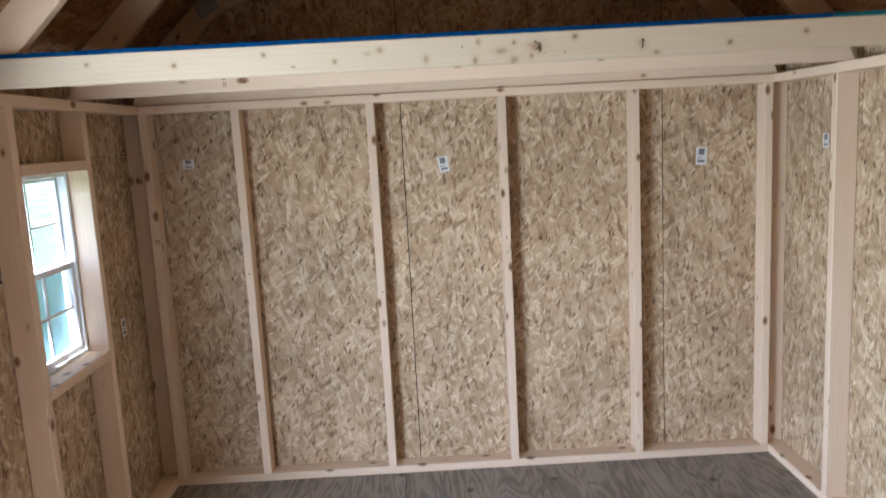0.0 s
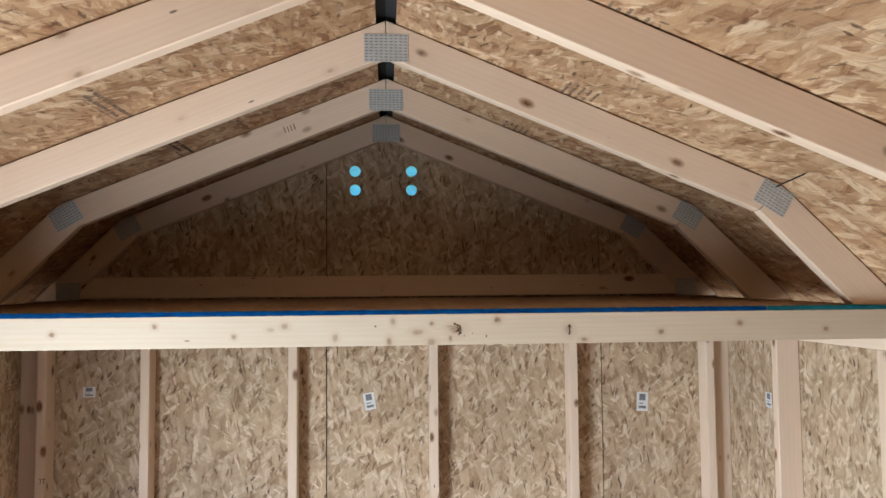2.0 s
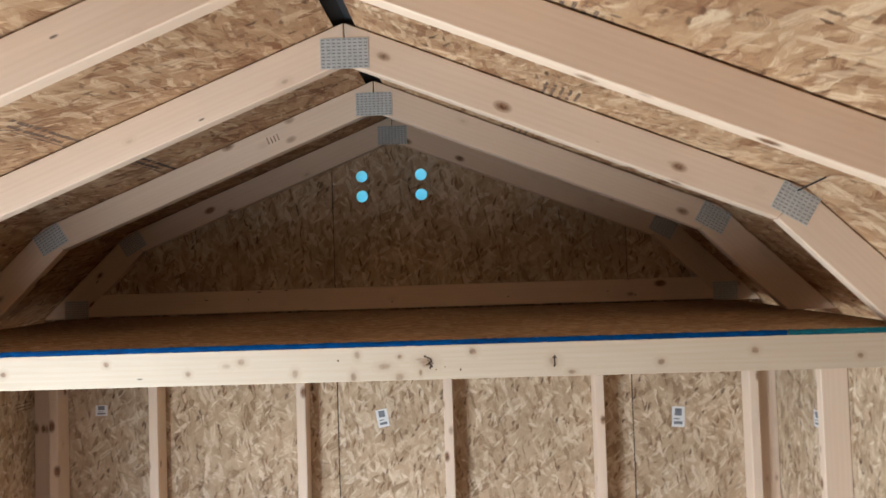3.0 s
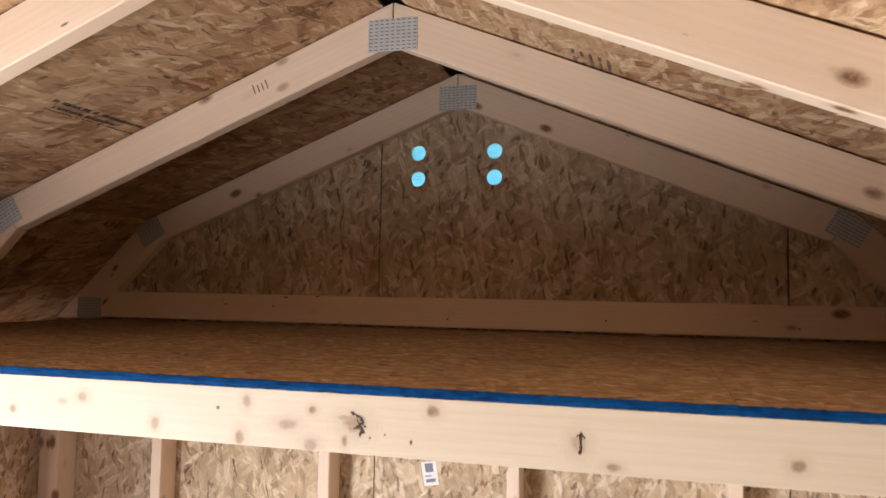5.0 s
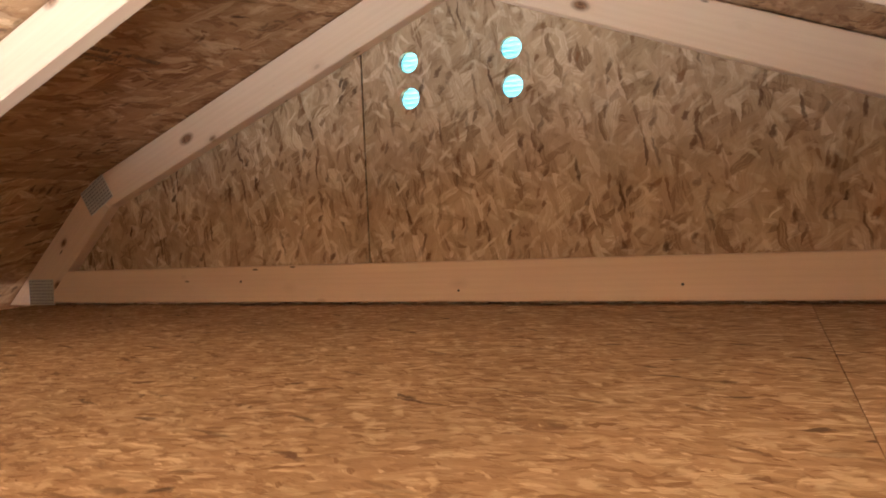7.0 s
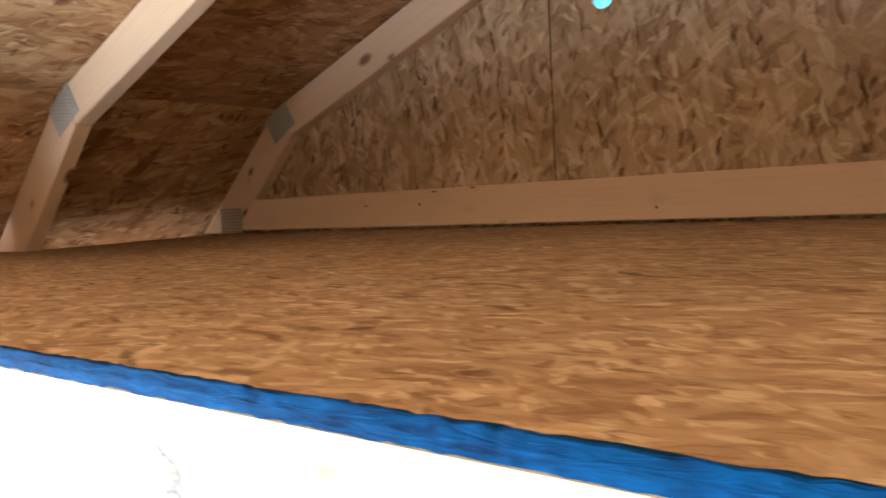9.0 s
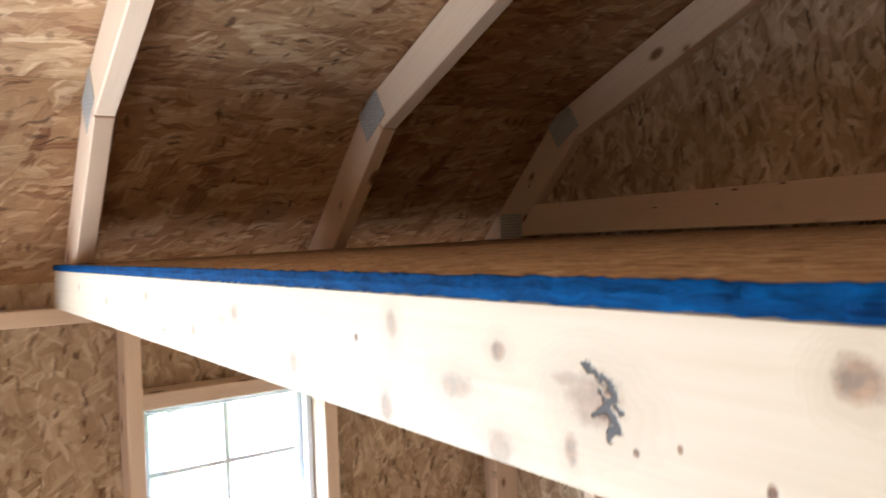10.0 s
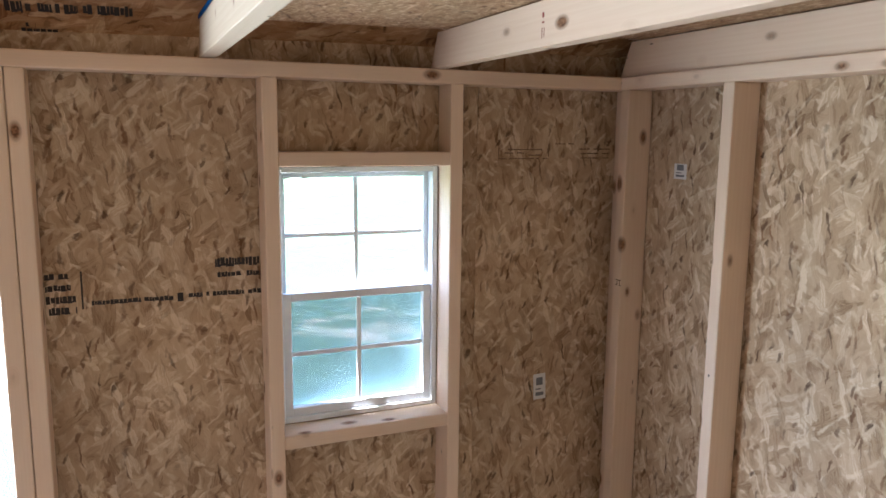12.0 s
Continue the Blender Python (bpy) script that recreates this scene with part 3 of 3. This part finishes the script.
def truss(y, foot_z, label):
    """One gambrel roof truss whose front face is at y."""
    t = thing("roof_truss", (0, y, foot_z), label, "roof truss", "roof trusses")
    d = FALL * y
    ki, ko = (KNEE_IN[0], KNEE_IN[1] + d), (KNEE_OUT[0], KNEE_OUT[1] + d)
    for s in (-1, 1):
        plank("upper_chord", [(s * 0.001, y, 2.640 + d), (s * ki[0], y, ki[1]), (s * (ko[0] - 0.001), y, ko[1] - 0.002), (s * 0.001, y, 2.743 + d)], (0, T, 0), M_TRUSS, t)
        xi, xo = ki[0] + (ki[1] - foot_z) * 1.0, ko[0] + (ko[1] - 0.003 - foot_z) / 0.965
        plank("lower_chord", [(s * (ki[0] + 0.001), y, ki[1] - 0.001), (s * xi, y, foot_z), (s * xo, y, foot_z), (s * ko[0], y, ko[1] - 0.003)], (0, T, 0), M_TRUSS, t)
        gang_plate("knee_plate", (s * 1.105, 2.247 + d), (0.75, -s * 0.45), 0.10, 0.075, y, t)
    gang_plate("ridge_plate", (0, 2.664 + d), (1, 0), 0.122, 0.078, y, t)
    return t


gable = truss(-0.040, FLOOR_LOFT + 0.021, "pale spruce gable truss with steel plates against strand board")
bar("bottom_chord", -1.335, 1.335, -0.039, -0.001, FLOOR_LOFT + 0.028, 2.034, M_TRUSS, gable)
for s in (-1, 1):
    gang_plate("heel_plate", (s * 1.345, 1.975), (1, 0), 0.10, 0.075, -0.041, gable)
truss(-0.658, FLOOR_LOFT + 0.011, "pale spruce truss standing on the loft floor")
truss(-1.266, FLOOR_LOFT + 0.001, "pale spruce truss at the loft edge")
for i in range(5):
    truss(-1.874 - 0.6096 * i, PLATE_TOP + 0.001, "pale spruce truss resting on the wall plates")

# ---- loft ----
def joist(y, mat, label, top=1.9036):
    z = PLATE_TOP + 0.001
    return tagged(plank("loft_joist", [(-1.470, y, z), (1.470, y, z), (1.425, y, top), (-1.425, y, top)], (0, T, 0), mat, None, 0.0012), label, "joist", "loft joists")


joist(-1.293, M_BEAM, "pale knotty spruce front joist of the loft")
joist(-0.695, M_STUD, "pale spruce loft joist with clipped ends", 1.910)
joist(-0.075, M_STUD, "pale spruce loft joist lying on the back wall plate", 1.920)
loft = thing("loft_floor", (0, -0.6, 1.909), "brown strand board loft floor", "loft floor", kind="structure")
for x0, x1 in ((-1.39, 0.6885), (0.6895, 1.39)):
    sheet("floor_sheet", rect(x0, x1, -1.291, -0.002), [], 0.011, Matrix.Translation((0, -1.276, 1.9042)) @ Matrix.Rotation(math.atan(0.020 / 1.24), 4, "X") @ Matrix.Translation((0, 1.276, 0)), M_LOFT, loft)


def tape(x0, x1, mat, label, seed):
    """Masking tape folded over the floor edge, crumpled, with a frayed upper rim."""
    bm = bmesh.new()
    rng = random.Random(seed)
    rows = []
    count = int((x1 - x0) / 0.006)
    for i in range(count + 1):
        x = x0 + (x1 - x0) * i / count
        lo, hi = 1.9036 + rng.uniform(-0.0006, 0.0006), FLOOR_LOFT + rng.uniform(0.0004, 0.0022)
        bulge = rng.uniform(0, 0.0012)
        rows.append([bm.verts.new(p) for p in ((x, -1.2940, lo), (x, -1.2946 - bulge, (lo + hi) / 2), (x, -1.2942, hi - 0.0008), (x, -1.2934, hi), (x, -1.2900 + rng.uniform(-0.002, 0.002), FLOOR_LOFT + 0.0006))])
    for a, b in zip(rows, rows[1:]):
        for j in range(4):
            bm.faces.new((a[j], b[j], b[j + 1], a[j + 1]))
    return tagged(obj("painter_tape", bm, mat), label, "tape", "tape on the loft edge")


tape(-1.44, 1.058, M_TAPE, "strip of crinkled blue masking tape along the loft floor edge", 4)
tape(1.060, 1.44, M_TEAL, "short strip of teal masking tape on the loft edge", 5)

# ---- window ----
window = thing("window_1", (-1.55, -0.88, WIN[2]), "white vinyl single-hung window with grilles and insect screen", "window", kind="structure")
WX = -1.552


def ring(name, y0, y1, z0, z1, b, x0, x1, parent):
    """Four frame pieces round an opening."""
    bar(name, x0, x1, y0, y0 + b, z0, z1, M_VINYL, parent, 0.002)
    bar(name, x0, x1, y1 - b, y1, z0, z1, M_VINYL, parent, 0.002)
    bar(name, x0, x1, y0 + b, y1 - b, z0, z0 + b, M_VINYL, parent, 0.002)
    bar(name, x0, x1, y0 + b, y1 - b, z1 - b, z1, M_VINYL, parent, 0.002)


ring("window_frame", WIN[0] + 0.003, WIN[1] - 0.003, WIN[2] + 0.003, WIN[3] - 0.003, 0.016, -1.585, -1.525, window)


def sash(z0, z1, x, b, name):
    y0, y1 = WIN[0] + 0.020, WIN[1] - 0.020
    s = thing(name, (x, (y0 + y1) / 2, z0), "", "")
    s.parent = window
    s.matrix_parent_inverse = window.matrix_basis.inverted()
    ym, zm = (y0 + y1) / 2, (z0 + z1) / 2

    def child(n, *k):
        o = bar(n, *k, M_VINYL, None, 0.0015)
        o.parent = s
        o.matrix_parent_inverse = (window.matrix_basis @ s.matrix_parent_inverse @ s.matrix_basis).inverted()
        return o
    child("stile", x - 0.011, x + 0.011, y0, y0 + b, z0, z1)
    child("stile", x - 0.011, x + 0.011, y1 - b, y1, z0, z1)
    child("rail", x - 0.011, x + 0.011, y0 + b, y1 - b, z0, z0 + b)
    child("rail", x - 0.011, x + 0.011, y0 + b, y1 - b, z1 - b, z1)
    child("grille", x - 0.005, x + 0.004, ym - 0.006, ym + 0.006, z0 + b, z1 - b)
    child("grille", x - 0.004, x + 0.003, y0 + b, y1 - b, zm - 0.006, zm + 0.006)
    for a0, a1 in ((y0 + b, ym - 0.006), (ym + 0.006, y1 - b)):
        for c0, c1 in ((z0 + b, zm - 0.006), (zm + 0.006, z1 - b)):
            p = bar("pane", x - 0.002, x + 0.001, a0, a1, c0, c1, M_GLASS, None, 0)
            p.parent = s
            p.matrix_parent_inverse = (window.matrix_basis @ s.matrix_parent_inverse @ s.matrix_basis).inverted()
            p.visible_shadow = False


sash(1.195, 1.541, -1.570, 0.014, "upper_sash")
sash(0.868, 1.214, -1.545, 0.022, "lower_sash")
screen = bar("insect_screen", -1.5845, -1.5838, WIN[0] + 0.02, WIN[1] - 0.02, 0.87, 1.20, M_SCREEN, window, 0, "dark fine mesh")
screen.visible_shadow = False
for y in (-1.085, -1.035):
    bar("tilt_latch", -1.556, -1.548, y, y + 0.018, 1.525, 1.533, M_VINYL, window, 0.001)


# ---- stickers, stamps and marks ----
def sticker(at, right, up, w, h, turn=0.0, label="small white product sticker with grey print on strand board"):
    """A paper label with blocks of grey print."""
    m = axes(at, right, up) @ pose(0, 0, 0, 0, 0, turn)
    t = new("sticker")
    t.matrix_basis = m
    tagged(t, label, "sticker", "stickers on the walls")

    def flat(name, a, b, c, d, lift, mat):
        bm = bmesh.new()
        v = [bm.verts.new(p) for p in ((a, c, lift), (b, c, lift), (b, d, lift), (a, d, lift))]
        v2 = [bm.verts.new((p.co.x, p.co.y, lift - 0.0004)) for p in v]
        bm.faces.new(v)
        for i in range(4):
            bm.faces.new((v[i], v2[i], v2[(i + 1) % 4], v[(i + 1) % 4]))
        o = obj(name, bm, mat)
        o.parent = t
    flat("paper", -w / 2, w / 2, -h / 2, h / 2, 0.0008, M_PAPER)
    flat("print_block", -w * 0.27, w * 0.27, h * 0.06, h * 0.06 + min(w * 0.56, h * 0.38), 0.0014, M_PRINT)
    flat("print_bar", -w * 0.33, w * 0.33, -h * 0.36, -h * 0.22, 0.0014, M_PRINT)
    flat("print_line", -w * 0.33, w * 0.10, -h * 0.12, -h * 0.07, 0.0014, M_PRINT)


sticker((-1.267, -0.0006, 1.547), (1, 0, 0), (0, 0, 1), 0.052, 0.044)
sticker((-0.078, -0.0006, 1.485), (1, 0, 0), (0, 0, 1), 0.048, 0.074, 10)
sticker((1.144, -0.0006, 1.460), (1, 0, 0), (0, 0, 1), 0.052, 0.084, -3)
sticker((-OSB_X + 0.0006, -0.287, 0.854), (0, 1, 0), (0, 0, 1), 0.044, 0.084, 2)
sticker((OSB_X - 0.0006, -0.385, 1.515), (0, -1, 0), (0, 0, 1), 0.048, 0.060)


def stamp(name, m, bars, mat, label, group="ink stamps"):
    """Printed marks as plain bars: left, right, bottom, top in metres; each bar is broken into short dashes."""
    t = new(name)
    t.matrix_basis = m
    tagged(t, label, "ink stamp", group)
    rng = random.Random(len(bars) + int(abs(m.translation.y) * 100))
    for a, b, c, d in bars:
        bm = bmesh.new()
        u = a
        while u < b - 1e-4:
            w = min(b - u, rng.uniform(0.005, 0.014)) if b - a > 0.02 else b - a
            lo, hi = c + rng.uniform(0, 0.2) * (d - c), d - rng.uniform(0, 0.2) * (d - c)
            if rng.random() > 0.12:
                q = [(u, lo, 0), (u + w * 0.84, lo, 0), (u + w * 0.84, hi, 0), (u, hi, 0)]
                bm.faces.new([bm.verts.new(p) for p in q])
                if rng.random() > 0.4 and b - a > 0.02:
                    k = (hi - lo) * 0.3
                    bm.faces.new([bm.verts.new(p) for p in ((u + w * 0.84, lo, 0), (u + w, lo, 0), (u + w, lo + k, 0), (u + w * 0.84, lo + k, 0))])
            u += w
        if bm.faces:
            o = obj("print_bar", bm, mat)
            o.parent = t
            o["kind"] = "stuff"
        else:
            bm.free()
    return t


left = axes((-OSB_X + 0.0009, 0, 0), (0, 1, 0), (0, 0, 1))
stamp("ink_stamp", left, [(-1.659, -1.605, 1.290, 1.307), (-1.659, -1.603, 1.262, 1.279), (-1.659, -1.588, 1.232, 1.252), (-1.659, -1.592, 1.203, 1.226), (-1.582, -1.577, 1.200, 1.312),
                          (-1.560, -1.370, 1.222, 1.235), (-1.362, -1.345, 1.215, 1.243), (-1.335, -1.150, 1.224, 1.238), (-1.276, -1.153, 1.300, 1.325), (-1.262, -1.153, 1.272, 1.288)],
      M_INK, "black upside-down mill stamp printed on strand board")
stamp("ink_stamp", left, [(-0.452, -0.282, 1.574, 1.578), (-0.452, -0.449, 1.574, 1.612), (-0.430, -0.36, 1.590, 1.595), (-0.42, -0.30, 1.600, 1.605), (-0.35, -0.29, 1.584, 1.588), (-0.352, -0.348, 1.578, 1.640),
                          (-0.282, -0.278, 1.574, 1.625), (-0.275, -0.19, 1.618, 1.622), (-0.170, -0.056, 1.602, 1.607), (-0.165, -0.058, 1.588, 1.593), (-0.165, -0.058, 1.575, 1.579)],
      M_FADED, "faded brown grade stamp printed on strand board")
low_dir = Vector((0.44, 0, 0.965 * 0.44)).normalized()
lowm = roof_tilt @ axes(Vector((-1.4, 0, roof_z(1.4) - 0.0006)), (0, 1, 0), low_dir)
stamp("ink_stamp", lowm, [(-1.70, -1.665, -0.138, -0.100), (-1.660, -1.555, -0.134, -0.106), (-1.545, -1.44, -0.134, -0.104), (-1.665, -1.645, -0.176, -0.160), (-1.675, -1.600, -0.190, -0.176), (-1.655, -1.620, -0.206, -0.190)],
      M_INK, "black maker's stamp printed on the roof deck")
upl = Vector((1, 0, 0.405)).normalized()
for y0, y1, x, mat in ((-0.95, -0.64, -0.70, M_INK), (-1.54, -1.20, -0.71, M_FADED), (-0.52, -0.30, -0.62, M_FADED)):
    m = roof_tilt @ axes(Vector((x, 0, roof_z(x) + 0.0013)), (0, 1, 0), upl)
    stamp("ink_stamp", m, [(y0, y1, 0.016, 0.030), (y0 + 0.02, y1 - 0.09, -0.006, 0.006), (y0, y1, -0.016, -0.012), (y1 - 0.13, y1 - 0.125, -0.03, 0.02)], mat, "smudged stamp printed on the roof deck")
upr = Vector((-1, 0, 0.405)).normalized()
for y, x, mat in ((-1.30, 0.50, M_FADED), (-0.67, 0.43, M_FADED), (-1.83, 0.45, M_FADED)):
    m = roof_tilt @ axes(Vector((x, y, roof_z(x) + 0.0013)), (0, -1, 0), upr)
    stamp("ink_stamp", m, [(-0.07 + 0.012 * k, 0.07, -0.020 * k, -0.020 * k + 0.010) for k in range(5)], mat, "smudged stamp printed on the roof deck")
tagged(plank("dark_cord", [(1.100, -1.43, roof_z(1.100) - 0.036), (1.120, -1.20, roof_z(1.120) - 0.036), (1.120, -1.20, roof_z(1.120) - 0.032), (1.100, -1.43, roof_z(1.100) - 0.032)], (0.003, 0, 0.001), M_FELT, None, 0),
       "short dark strip caught in the roof deck joint", "cord")
jm = axes((-0.89, -0.6956, 1.835), (1, 0, 0), (0, 0, 1))
stamp("grade_mark", jm, [(0.0, 0.003, 0, 0.024), (0.008, 0.011, 0, 0.024), (0.0, 0.011, 0.03, 0.034), (0.001, 0.010, 0.04, 0.052)], M_REDINK, "small red grade mark on the loft joist", "grade marks")

for x in (-0.36,):
    m = axes((x, -0.6586, 2.683 - 0.405 * abs(x)), (1, 0, -0.405 if x > 0 else 0.405), (0.405 if x > 0 else -0.405, 0, 1))
    stamp("grade_mark", m, [(0.012 * k, 0.012 * k + 0.004, -0.012, 0.016) for k in range(4)], M_FADED, "faint grade mark on a roof truss chord", "grade marks")
m = axes((-1.432, -0.0896, 1.190), (1, 0, 0), (0, 0, 1))
stamp("grade_mark", m, [(0.004, 0.034, 0.016, 0.020), (0.004, 0.034, 0.0, 0.003), (0.010, 0.014, 0.0, 0.018), (0.022, 0.026, 0.0, 0.018)], M_FADED, "faint grade mark on the corner stud", "grade marks")

# ---- nails ----
rng = random.Random(11)


def nail(at, way, r=0.0032):
    bm = bmesh.new()
    bmesh.ops.create_cone(bm, cap_ends=True, segments=8, radius1=r, radius2=r * 0.8, depth=0.0016)
    z = Vector(way)
    q = z.to_track_quat("Z", "Y").to_matrix().to_4x4()
    q.translation = at
    tagged(obj("nail", bm, M_NAIL, None, "", q), "steel nail head driven into spruce", "nail", "nail heads")


for cx in (-1.01, -0.40, 0.20, 0.81):
    nail((cx + rng.uniform(-0.006, 0.006), -W - 0.0006, rng.uniform(0.3, 1.6)), (0, -1, 0))
for x in (-1.30, -0.62, -0.02, 0.46, 0.98):
    nail((x, -0.0406, 1.965 + rng.uniform(0, 0.04)), (0, -1, 0))
